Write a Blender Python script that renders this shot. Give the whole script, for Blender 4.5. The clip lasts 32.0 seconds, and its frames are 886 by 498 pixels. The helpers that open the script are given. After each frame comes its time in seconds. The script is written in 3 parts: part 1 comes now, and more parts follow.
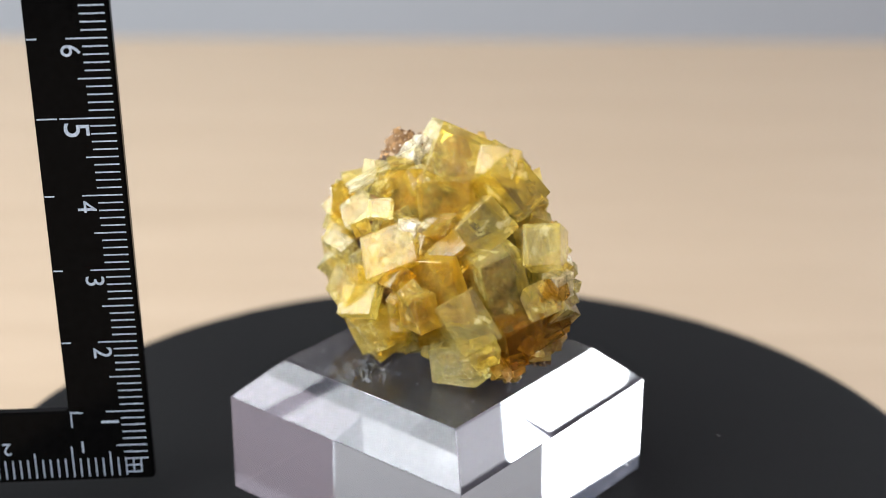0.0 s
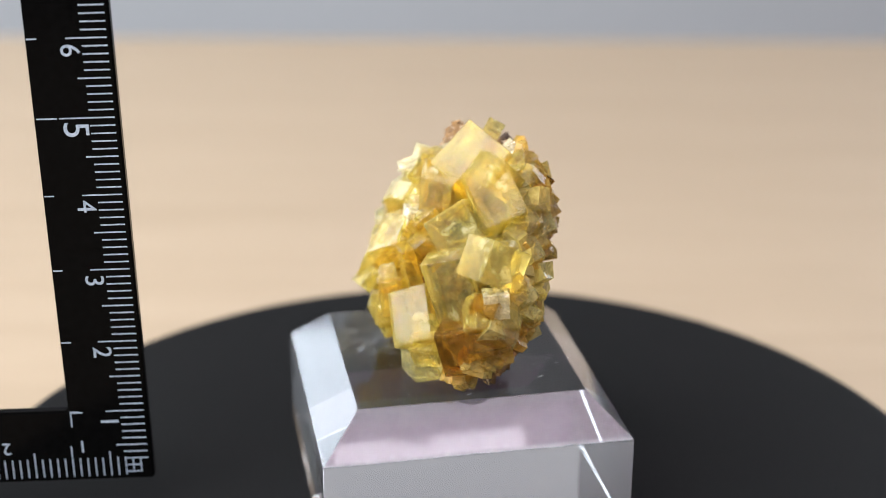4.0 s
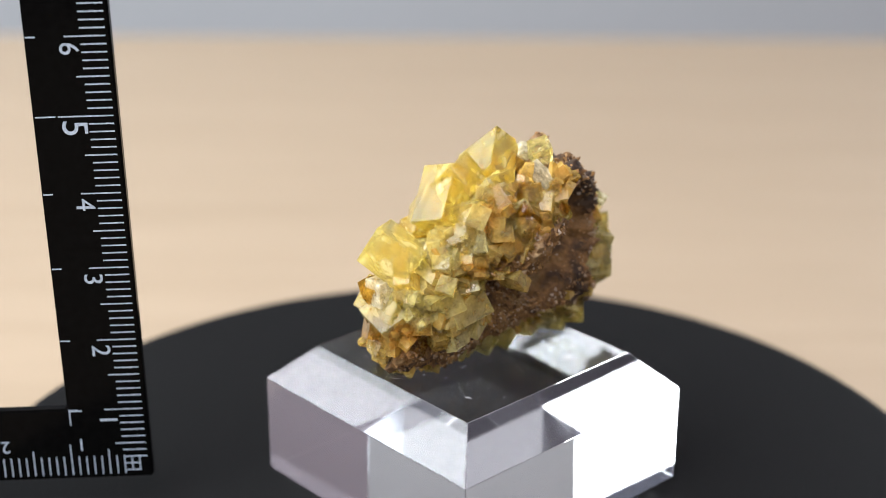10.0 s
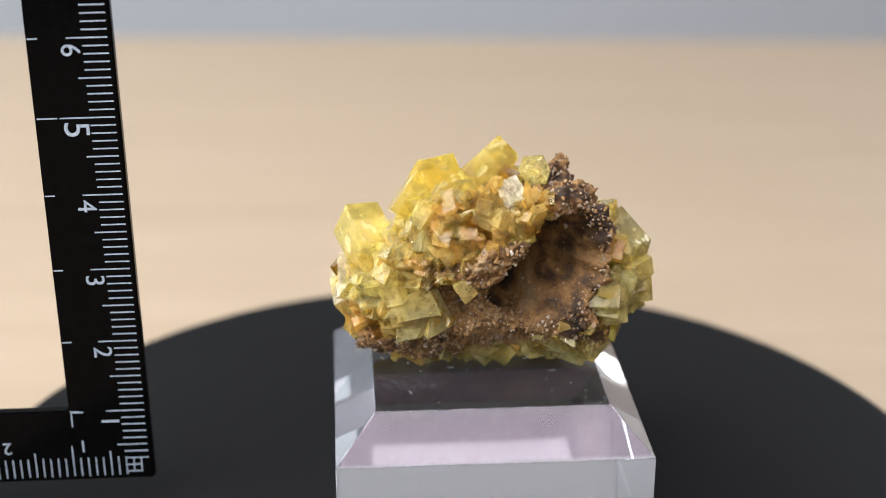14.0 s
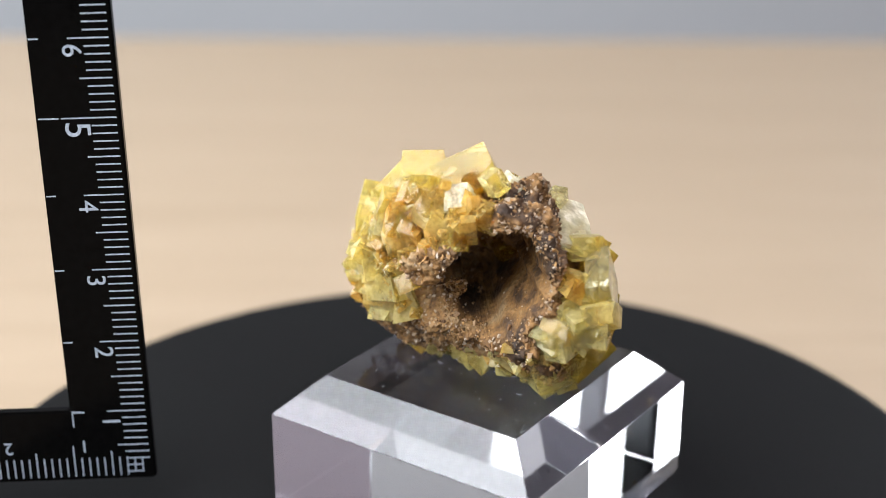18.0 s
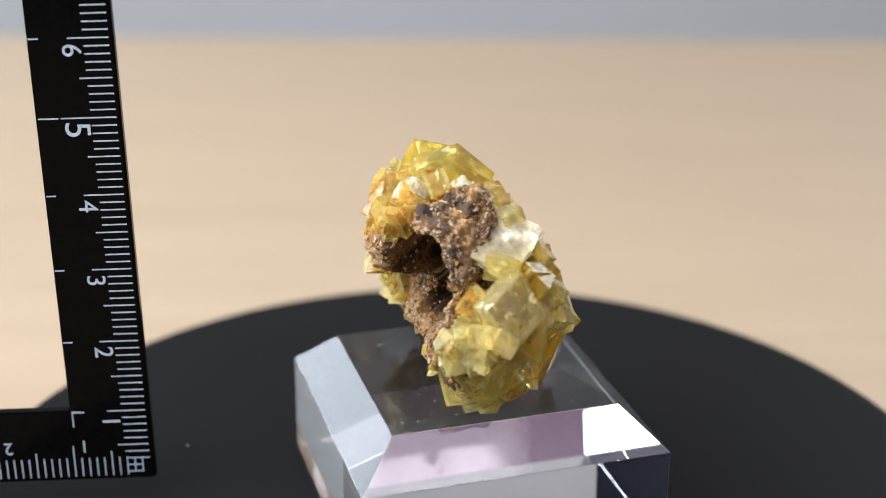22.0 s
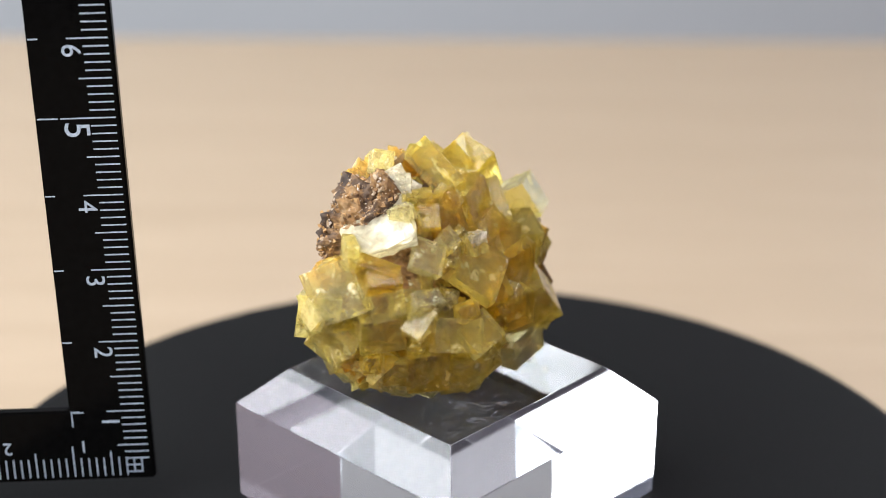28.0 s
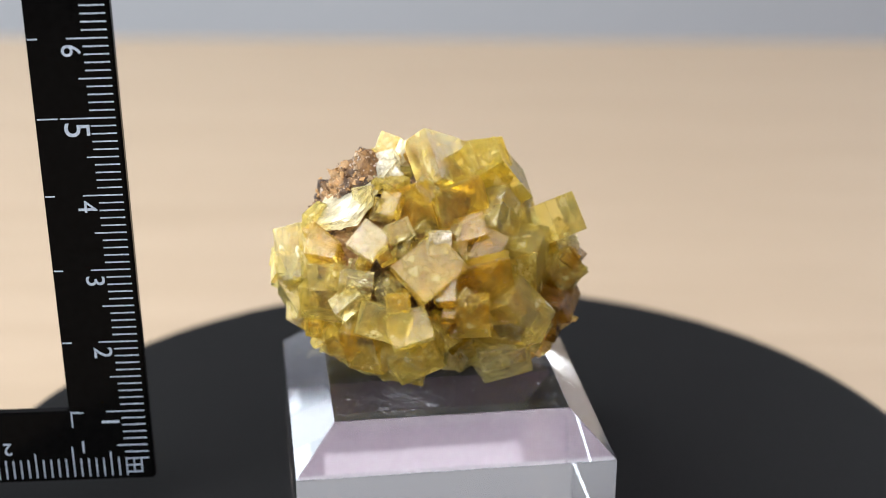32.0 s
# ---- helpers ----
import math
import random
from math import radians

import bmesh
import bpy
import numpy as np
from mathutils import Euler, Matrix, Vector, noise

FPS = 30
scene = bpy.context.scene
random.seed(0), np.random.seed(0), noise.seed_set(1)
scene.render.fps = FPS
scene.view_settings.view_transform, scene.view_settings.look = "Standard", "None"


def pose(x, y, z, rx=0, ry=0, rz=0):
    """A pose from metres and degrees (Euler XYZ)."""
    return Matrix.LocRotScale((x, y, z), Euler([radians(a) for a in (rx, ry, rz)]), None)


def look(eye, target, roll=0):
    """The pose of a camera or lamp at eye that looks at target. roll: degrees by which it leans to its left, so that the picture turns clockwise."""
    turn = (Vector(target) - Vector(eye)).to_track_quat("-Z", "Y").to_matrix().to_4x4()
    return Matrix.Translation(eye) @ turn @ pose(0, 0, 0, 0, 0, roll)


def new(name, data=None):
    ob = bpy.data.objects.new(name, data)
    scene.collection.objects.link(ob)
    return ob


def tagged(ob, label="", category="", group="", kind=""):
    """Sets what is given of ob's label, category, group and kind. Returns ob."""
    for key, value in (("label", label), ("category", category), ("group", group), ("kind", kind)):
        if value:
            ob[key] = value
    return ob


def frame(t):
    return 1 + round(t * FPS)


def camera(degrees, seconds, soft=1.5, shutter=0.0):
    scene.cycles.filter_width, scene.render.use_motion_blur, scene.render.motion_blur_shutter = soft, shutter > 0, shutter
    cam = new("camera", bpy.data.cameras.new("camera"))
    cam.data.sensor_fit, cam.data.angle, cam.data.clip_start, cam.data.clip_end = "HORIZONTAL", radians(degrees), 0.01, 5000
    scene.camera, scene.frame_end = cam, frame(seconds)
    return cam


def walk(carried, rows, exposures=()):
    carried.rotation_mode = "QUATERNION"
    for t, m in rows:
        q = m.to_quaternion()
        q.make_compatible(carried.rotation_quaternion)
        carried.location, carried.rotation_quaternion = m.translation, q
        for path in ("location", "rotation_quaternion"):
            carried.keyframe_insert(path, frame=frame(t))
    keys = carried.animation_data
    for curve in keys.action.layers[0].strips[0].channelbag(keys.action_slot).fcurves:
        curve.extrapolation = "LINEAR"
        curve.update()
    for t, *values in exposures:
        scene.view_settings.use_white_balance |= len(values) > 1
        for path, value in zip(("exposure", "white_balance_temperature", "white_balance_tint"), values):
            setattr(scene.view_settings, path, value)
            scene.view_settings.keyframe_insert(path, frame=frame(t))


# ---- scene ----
cam = camera(31.68, 32.0, soft=0.8)
EYE = pose(0, -0.18881, 0.1118, 67.88, 0, 0.687) @ pose(0, 0, 0, 0, 0, 0.13)
STEP = 0.0202  # degrees
# the tripod barely gives: a nudge near 10 s, then it settles
NUDGES = [(0.0, 0.0, 0.0), (9.0, -0.8, -1.0), (9.6, -1.2, -1.6), (10.4, -3.3, -5.2), (11.0, -2.8, -4.8), (12.0, -1.3, -3.0), (13.0, -0.4, -2.0),
          (14.5, 1.0, -0.8), (17.0, 2.5, -0.7), (22.0, 2.4, -0.8), (25.0, 1.4, -0.6), (30.0, 1.2, -0.2), (32.0, 0.9, 0.0)]
walk(cam, [(t, EYE @ pose(0, 0, 0, v * STEP, h * STEP, 0)) for t, h, v in NUDGES])
# a close-up lens: the far rim of the platter and the table beyond go soft
cam.data.dof.use_dof = True
cam.data.dof.focus_distance = 0.1955
cam.data.dof.aperture_fstop = 14.0

MM = 0.001
TABLE_Z = -0.032

# ------------------------------------------------------------------ world and light
world = bpy.data.worlds.new("room_air")
scene.world = world
world.use_nodes = True
world.node_tree.nodes["Background"].inputs[0].default_value = (0.75, 0.82, 1.0, 1)
world.node_tree.nodes["Background"].inputs[1].default_value = 0.10


def area_lamp(name, eye, target, sx, sy, watts, colour):
    data = bpy.data.lights.new(name, "AREA")
    data.shape, data.size, data.size_y = "RECTANGLE", sx, sy
    data.energy, data.color = watts, colour
    ob = new(name, data)
    ob.matrix_world = look(eye, target)
    return ob


# the broad soft lamp beside and in front of the turntable
area_lamp("softbox_light", (-0.50, -0.19, 0.53), (0.0, -0.07, 0.02), 0.86, 0.80, 13.8, (0.90, 0.95, 1.0))
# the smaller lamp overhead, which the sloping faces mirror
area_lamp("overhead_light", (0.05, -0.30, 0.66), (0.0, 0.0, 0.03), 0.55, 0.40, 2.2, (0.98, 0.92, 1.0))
# weak unseen fill lamp, added behind the camera
area_lamp("window_light", (0.17, -0.63, 0.47), (0.0, 0.0, 0.03), 1.0, 0.50, 0.8, (0.86, 0.93, 1.0))
# unseen bluish lamps added beyond the table, to either side, to brighten the bevels
area_lamp("west_window_light", (-0.78, 0.62, 0.23), (0.0, 0.62, 0.23), 0.85, 0.42, 4.4, (0.80, 0.90, 1.0))
area_lamp("north_window_light", (0.88, 1.08, 0.38), (0.88, 0.0, 0.38), 0.75, 0.65, 3.2, (0.80, 0.90, 1.0))
scene.view_settings.exposure = 0.56


# ------------------------------------------------------------------ node helpers
class Mat:
    def __init__(self, name):
        self.m = bpy.data.materials.new(name)
        self.m.use_nodes = True
        self.t = self.m.node_tree
        self.bsdf = self.t.nodes["Principled BSDF"]
        self.out = self.t.nodes["Material Output"]
        self.coord = self.t.nodes.new("ShaderNodeTexCoord")

    def set(self, **kw):
        for k, v in kw.items():
            sock = self.bsdf.inputs[k.replace("_", " ")]
            if isinstance(v, bpy.types.NodeSocket):
                self.t.links.new(v, sock)
            else:
                sock.default_value = (*v, 1) if isinstance(v, tuple) else v
        return self

    def noise(self, scale, detail=4, rough=0.55, space="Object", stretch=None, distort=0.0, own=0.0):
        n = self.t.nodes.new("ShaderNodeTexNoise")
        if own:
            n.noise_dimensions = "4D"
            mul = self.t.nodes.new("ShaderNodeMath")
            mul.operation = "MULTIPLY"
            mul.inputs[1].default_value = own
            self.t.links.new(self.random(), mul.inputs[0])
            self.t.links.new(mul.outputs[0], n.inputs["W"])
        n.inputs["Scale"].default_value = scale
        n.inputs["Detail"].default_value = detail
        n.inputs["Roughness"].default_value = rough
        n.inputs["Distortion"].default_value = distort
        src = self.coord.outputs[space]
        if stretch:
            mp = self.t.nodes.new("ShaderNodeMapping")
            mp.inputs["Scale"].default_value = stretch
            self.t.links.new(src, mp.inputs["Vector"])
            src = mp.outputs["Vector"]
        self.t.links.new(src, n.inputs["Vector"])
        return n.outputs["Fac"]

    def voronoi(self, scale, feature="F1", space="Object"):
        n = self.t.nodes.new("ShaderNodeTexVoronoi")
        n.feature = feature
        n.inputs["Scale"].default_value = scale
        self.t.links.new(self.coord.outputs[space], n.inputs["Vector"])
        return n.outputs["Distance"]

    def ramp(self, fac, *stops):
        n = self.t.nodes.new("ShaderNodeValToRGB")
        e = n.color_ramp.elements
        while len(e) < len(stops):
            e.new(0.5)
        for el, (p, c) in zip(e, stops):
            el.position = p
            el.color = (*c, 1) if isinstance(c, tuple) else (c, c, c, 1)
        self.t.links.new(fac, n.inputs["Fac"])
        return n.outputs["Color"]

    def mix(self, fac, a, b, mode="MIX"):
        n = self.t.nodes.new("ShaderNodeMix")
        n.data_type, n.blend_type = "RGBA", mode
        for sock, v in ((n.inputs["Factor"], fac), (n.inputs[6], a), (n.inputs[7], b)):
            if isinstance(v, bpy.types.NodeSocket):
                self.t.links.new(v, sock)
            elif isinstance(v, tuple):
                sock.default_value = (*v, 1)
            else:
                sock.default_value = v
        return n.outputs[2]

    def random(self):
        return self.t.nodes.new("ShaderNodeObjectInfo").outputs["Random"]

    def bump(self, height, strength=0.3, distance=0.001):
        n = self.t.nodes.new("ShaderNodeBump")
        n.inputs["Strength"].default_value = strength
        n.inputs["Distance"].default_value = distance
        self.t.links.new(height, n.inputs["Height"])
        self.t.links.new(n.outputs["Normal"], self.bsdf.inputs["Normal"])
        return self


# ------------------------------------------------------------------ materials
def make_wood():
    w = Mat("pale_wood")
    grain = w.noise(14, 6, 0.6, stretch=(0.6, 9, 1), distort=0.6)
    fine = w.noise(220, 3, 0.6, stretch=(0.15, 4, 1))
    col = w.ramp(grain, (0.25, (0.322, 0.244, 0.160)), (0.75, (0.385, 0.297, 0.203)))
    col = w.mix(0.25, col, w.ramp(fine, (0.3, (0.295, 0.210, 0.133)), (0.7, (0.43, 0.322, 0.218))))
    w.set(Base_Color=col, Roughness=0.5).bump(fine, 0.12, 0.0004)
    return w.m


def make_platter():
    p = Mat("black_platter_plastic")
    blot = p.noise(40, 4)
    dust = p.noise(2600, 2, 0.5)
    col = p.mix(0.5, p.ramp(blot, (0.3, 0.005), (0.8, 0.008)), p.ramp(dust, (0.55, 0.006), (0.75, 0.017)))
    p.set(Base_Color=col, Roughness=p.ramp(blot, (0.2, 0.5), (0.8, 0.6)), Specular_IOR_Level=0.07).bump(dust, 0.06, 0.0002)
    return p.m


def make_acrylic(name="clear_acrylic", base_rough=0.0, scuffs=0.0, haze=0.0):
    a = Mat(name)
    smear = a.noise(180, 5, 0.65, distort=1.2)
    a.set(Base_Color=(1.0, 1.0, 1.0), Transmission_Weight=1.0, IOR=1.49,
          Roughness=a.ramp(smear, (0.5, base_rough), (0.8, base_rough + 0.012)))
    if haze:
        # pale lilac mixed in, standing in for bright reflections the bevels lack
        bevel_lift = a.t.nodes.new("ShaderNodeBsdfDiffuse")
        bevel_lift.inputs["Color"].default_value = (0.82, 0.81, 0.93, 1)
        passing = a.t.nodes.new("ShaderNodeBsdfTranslucent")
        passing.inputs["Color"].default_value = (0.88, 0.86, 0.95, 1)
        half = a.t.nodes.new("ShaderNodeMixShader")
        a.t.links.new(bevel_lift.outputs[0], half.inputs[1])
        a.t.links.new(passing.outputs[0], half.inputs[2])
        both = a.t.nodes.new("ShaderNodeMixShader")
        a.t.links.new(a.ramp(smear, (0.3, haze * 0.7), (0.7, haze * 1.3)), both.inputs[0])
        a.t.links.new(a.bsdf.outputs[0], both.inputs[1])
        a.t.links.new(half.outputs[0], both.inputs[2])
        a.t.links.new(both.outputs[0], a.out.inputs["Surface"])
    if scuffs:
        # dry whitish wipe marks and hairline scratches
        patch = a.ramp(a.noise(70, 3), (0.48, 0.0), (0.62, 1.0))
        hair = a.ramp(a.noise(1500, 5, 0.75, stretch=(1.0, 0.35, 1.0), distort=1.5), (0.53, 0.0), (0.66, scuffs))
        chalk = a.t.nodes.new("ShaderNodeBsdfDiffuse")
        chalk.inputs["Color"].default_value = (0.75, 0.78, 0.82, 1)
        both = a.t.nodes.new("ShaderNodeMixShader")
        a.t.links.new(a.mix(1.0, patch, hair, "MULTIPLY"), both.inputs[0])
        a.t.links.new(a.bsdf.outputs[0], both.inputs[1])
        a.t.links.new(chalk.outputs[0], both.inputs[2])
        a.t.links.new(both.outputs[0], a.out.inputs["Surface"])
    return a.m


def make_wall(name, colour):
    w = Mat(name)
    n = w.noise(6, 5)
    f = w.noise(300, 3)
    c2 = tuple(v * 0.93 for v in colour)
    w.set(Base_Color=w.mix(n, colour, c2), Roughness=0.9).bump(f, 0.1, 0.0006)
    return w.m


def make_ruler():
    r = Mat("black_scale_plastic")
    n = r.noise(900, 4)
    r.set(Base_Color=r.ramp(n, (0.3, 0.0015), (0.8, 0.003)), Roughness=r.ramp(n, (0.3, 0.10), (0.7, 0.18)), Specular_IOR_Level=0.03)
    return r.m


def make_print():
    r = Mat("white_scale_print")
    n = r.noise(2500, 3)
    r.set(Base_Color=r.ramp(n, (0.3, (0.20, 0.24, 0.30)), (0.75, (0.42, 0.48, 0.56))), Roughness=0.6)
    return r.m


def make_fluorite(name, pale, deep, frost, milk, k=1.0, own=40.0):
    """Yellow, clear to cloudy crystal with frosted patches and veils. k: detail per unit of the mesh."""
    f = Mat(name)
    zone = f.noise(1.1 * k, 3, 0.6, distort=0.5, own=own)
    veil = f.noise(2.2 * k, 5, 0.62, distort=0.25, own=own)
    fine = f.noise(14 * k, 3, 0.6, stretch=(1.0, 0.3, 1.0), own=own)
    tint = f.ramp(zone, (0.36, 0.0), (0.66, 1.0))
    if own:
        tint = f.mix(0.5, tint, f.random())
    col = f.mix(tint, pale, deep)
    speck = f.noise(9.0 * k, 3, 0.6, own=own)
    veil = f.mix(0.22, veil, speck)
    frosty = f.ramp(veil, (0.57, 0.0), (0.64, frost))
    f.set(Base_Color=col, IOR=1.32, Roughness=f.ramp(veil, (0.45, 0.0), (0.62, 0.07)), Transmission_Weight=1.0,
          Coat_Weight=0.35, Coat_Roughness=0.02, Coat_IOR=1.5)
    if own:
        f.bump(fine, 0.05, 0.02)
    glow = f.t.nodes.new("ShaderNodeBsdfTranslucent")
    body = f.t.nodes.new("ShaderNodeBsdfDiffuse")
    f.t.links.new(col, glow.inputs["Color"])
    f.t.links.new(f.mix(frosty, col, (0.985, 0.95, 0.82)), body.inputs["Color"])

    def blend(fac, x, y):
        n = f.t.nodes.new("ShaderNodeMixShader")
        if isinstance(fac, bpy.types.NodeSocket):
            f.t.links.new(fac, n.inputs[0])
        else:
            n.inputs[0].default_value = fac
        f.t.links.new(x, n.inputs[1])
        f.t.links.new(y, n.inputs[2])
        return n.outputs[0]

    cloudy = blend(f.mix(frosty, (0.48, 0.48, 0.48), (0.85, 0.85, 0.85)), glow.outputs[0], body.outputs[0])
    amount = f.ramp(veil, (0.40, milk * 0.35), (0.56, milk * 0.9), (0.64, milk + (1 - milk) * 0.6 * frost))
    f.t.links.new(blend(amount, f.bsdf.outputs[0], cloudy), f.out.inputs["Surface"])
    return f.m


def make_matrix():
    m = Mat("iron_stained_matrix")
    big = m.noise(170, 5, 0.65, distort=0.5)
    fine = m.noise(1400, 6, 0.7)
    grain = m.voronoi(1100)
    col = m.ramp(big, (0.34, (0.022, 0.012, 0.007)), (0.44, (0.065, 0.033, 0.013)), (0.55, (0.28, 0.145, 0.044)), (0.70, (0.32, 0.22, 0.11)))
    col = m.mix(m.ramp(fine, (0.35, 0.50), (0.6, 0.0)), col, (0.07, 0.036, 0.015))
    m.set(Base_Color=col, Roughness=0.75).bump(grain, 0.7, 0.0004)
    return m.m


def make_grains():
    """Crystalline crumbs, each of its own tint."""
    g = Mat("rock_grain")
    each = g.t.nodes.new("ShaderNodeNewGeometry").outputs["Random Per Island"]
    col = g.ramp(each, (0.0, (0.08, 0.045, 0.024)), (0.16, (0.18, 0.10, 0.045)), (0.42, (0.46, 0.27, 0.11)), (0.64, (0.38, 0.26, 0.15)),
                 (0.84, (0.40, 0.32, 0.23)), (0.98, (0.56, 0.48, 0.40)))
    g.set(Base_Color=g.mix(g.ramp(g.noise(900, 4), (0.4, 0.0), (0.7, 0.4)), col, (0.19, 0.095, 0.04)), Roughness=0.8, Specular_IOR_Level=0.25)
    return g.m


WOOD, PLATTER, ACRYLIC = make_wood(), make_platter(), make_acrylic()
ACRYLIC_TOP = make_acrylic("scuffed_acrylic", 0.0, 0.30)
ACRYLIC_BASE = make_acrylic("satin_acrylic", 0.004)
# for the sloping faces: reflected brightness put into their colour
ACRYLIC_EDGE = make_acrylic("brightened_acrylic", 0.0, 0.0, 0.085)
LINT = make_wall("white_lint", (0.75, 0.75, 0.74))
WALL = make_wall("pale_grey_wall", (0.53, 0.53, 0.53))
CEIL = make_wall("mauve_white_ceiling", (0.70, 0.43, 0.63))
DARK = make_wall("dark_blue_wall", (0.035, 0.045, 0.075))
MAUVE = make_wall("mauve_grey_wall", (0.40, 0.34, 0.37))
FLOOR = make_wall("grey_floor", (0.42, 0.42, 0.43))
RULER, PRINT = make_ruler(), make_print()
YELLOW = make_fluorite("yellow_fluorite", (1.0, 0.915, 0.44), (0.995, 0.79, 0.13), 0.42, 0.28)
GOLD = make_fluorite("golden_fluorite", (1.0, 0.84, 0.24), (0.975, 0.67, 0.07), 0.30, 0.26)
FROSTED = make_fluorite("frosted_fluorite", (0.995, 0.93, 0.58), (0.99, 0.86, 0.34), 0.80, 0.28)
WHITE = make_fluorite("chalky_fluorite", (0.985, 0.95, 0.80), (0.97, 0.89, 0.58), 1.0, 0.60)
AMBER = make_fluorite("amber_fluorite", (0.84, 0.54, 0.11), (0.60, 0.32, 0.035), 0.15, 0.18)
DRUSE = make_fluorite("amber_druse", (1.0, 0.83, 0.33), (0.97, 0.61, 0.12), 0.20, 0.44, 140.0, 0.0)
PALE_DRUSE = make_fluorite("pale_druse", (1.0, 0.92, 0.50), (0.99, 0.82, 0.26), 0.22, 0.46, 140.0, 0.0)
MATRIX = make_matrix()
GRAINS = make_grains()


# ------------------------------------------------------------------ mesh helpers
def mesh_of(bm, name, mat, smooth=False):
    me = bpy.data.meshes.new(name)
    bm.to_mesh(me)
    bm.free()
    if mat:
        me.materials.append(mat)
    if smooth:
        for p in me.polygons:
            p.use_smooth = True
    return me


def part(name, bm, mat, parent, label="", smooth=False):
    ob = new(name, mesh_of(bm, name, mat, smooth))
    ob.parent = parent
    if label:
        tagged(ob, label)
    return ob


def box_bm(x0, x1, y0, y1, z0, z1, bevel=0.0, seg=2):
    bm = bmesh.new()
    bmesh.ops.create_cube(bm, size=1)
    for v in bm.verts:
        v.co = Vector(((x0 + x1) / 2 + v.co.x * (x1 - x0), (y0 + y1) / 2 + v.co.y * (y1 - y0), (z0 + z1) / 2 + v.co.z * (z1 - z0)))
    if bevel:
        bmesh.ops.bevel(bm, geom=bm.edges[:], offset=bevel, segments=seg, profile=0.5, affect="EDGES")
    return bm


def lathe_bm(profile, steps=128):
    """A turned solid from (radius, height) pairs, closed at both ends."""
    bm = bmesh.new()
    rings = []
    for r, z in profile:
        rings.append([bm.verts.new((r * math.cos(2 * math.pi * k / steps), r * math.sin(2 * math.pi * k / steps), z)) for k in range(steps)])
    for a, b in zip(rings, rings[1:]):
        for k in range(steps):
            bm.faces.new((a[k], a[(k + 1) % steps], b[(k + 1) % steps], b[k]))
    bm.faces.new(rings[-1])
    bm.faces.new(rings[0][::-1])
    bmesh.ops.recalc_face_normals(bm, faces=bm.faces[:])
    return bm


# ------------------------------------------------------------------ the room
def structure(name, bm, mat, label, category):
    ob = new(name, mesh_of(bm, name, mat))
    return tagged(ob, label, category, kind="structure")


structure("floor", box_bm(-0.8, 1.3, -1.6, 1.10, -0.80, -0.75), FLOOR, "plain grey floor under the table", "floor")
structure("ceiling", box_bm(-0.8, 1.3, -1.6, 1.10, 1.65, 1.70), CEIL, "plain mauve-white ceiling above the table", "ceiling")
structure("wall_north", box_bm(-0.8, 1.3, 1.10, 1.20, -0.75, 1.65), WALL, "plain pale grey wall behind the table", "wall")
structure("wall_south", box_bm(-0.8, 1.3, -1.7, -1.6, -0.75, 1.65), DARK, "plain dark blue wall", "wall")
structure("wall_east", box_bm(1.3, 1.4, -1.6, 1.10, -0.75, 1.65), MAUVE, "plain mauve-grey wall", "wall")


structure("wall_west", box_bm(-0.9, -0.8, -1.6, 1.10, -0.75, 1.65), DARK, "plain dark blue wall", "wall")


def build_table():
    t = tagged(new("table"), "pale wooden table top with soft straight grain", "table")
    part("tabletop", box_bm(-0.78, 0.9, -0.55, 0.37, TABLE_Z - 0.03, TABLE_Z, 0.002), WOOD, t)
    for x in (-0.72, 0.84):
        for y in (-0.49, 0.31):
            part("leg", box_bm(x - 0.03, x + 0.03, y - 0.03, y + 0.03, -0.75, TABLE_Z - 0.03, 0.003), WOOD, t)


build_table()


# ------------------------------------------------------------------ turntable
def build_turntable():
    t = tagged(new("turntable"), "matt black round motorised display turntable on the wooden table", "turntable")
    part("base", lathe_bm([(0.0, TABLE_Z), (0.060, TABLE_Z), (0.062, TABLE_Z + 0.002), (0.062, -0.0095), (0.060, -0.0085), (0.0, -0.0085)][1:5]), PLATTER, t)
    plat = part("platter", lathe_bm([(0.0672, -0.008), (0.0685, -0.0072), (0.0690, -0.0060), (0.0690, -0.0014), (0.0687, -0.0006), (0.0680, -0.0001), (0.0670, 0.0)], 192), PLATTER, t, "flat black round platter with a rounded rim")
    # one speck of dust on the platter
    part("speck", box_bm(0.03815, 0.03832, 0.01374, 0.01386, 0.0, 0.00008, 0.00002), LINT, plat, "tiny pale speck of dust")
    return plat


PLAT = build_turntable()


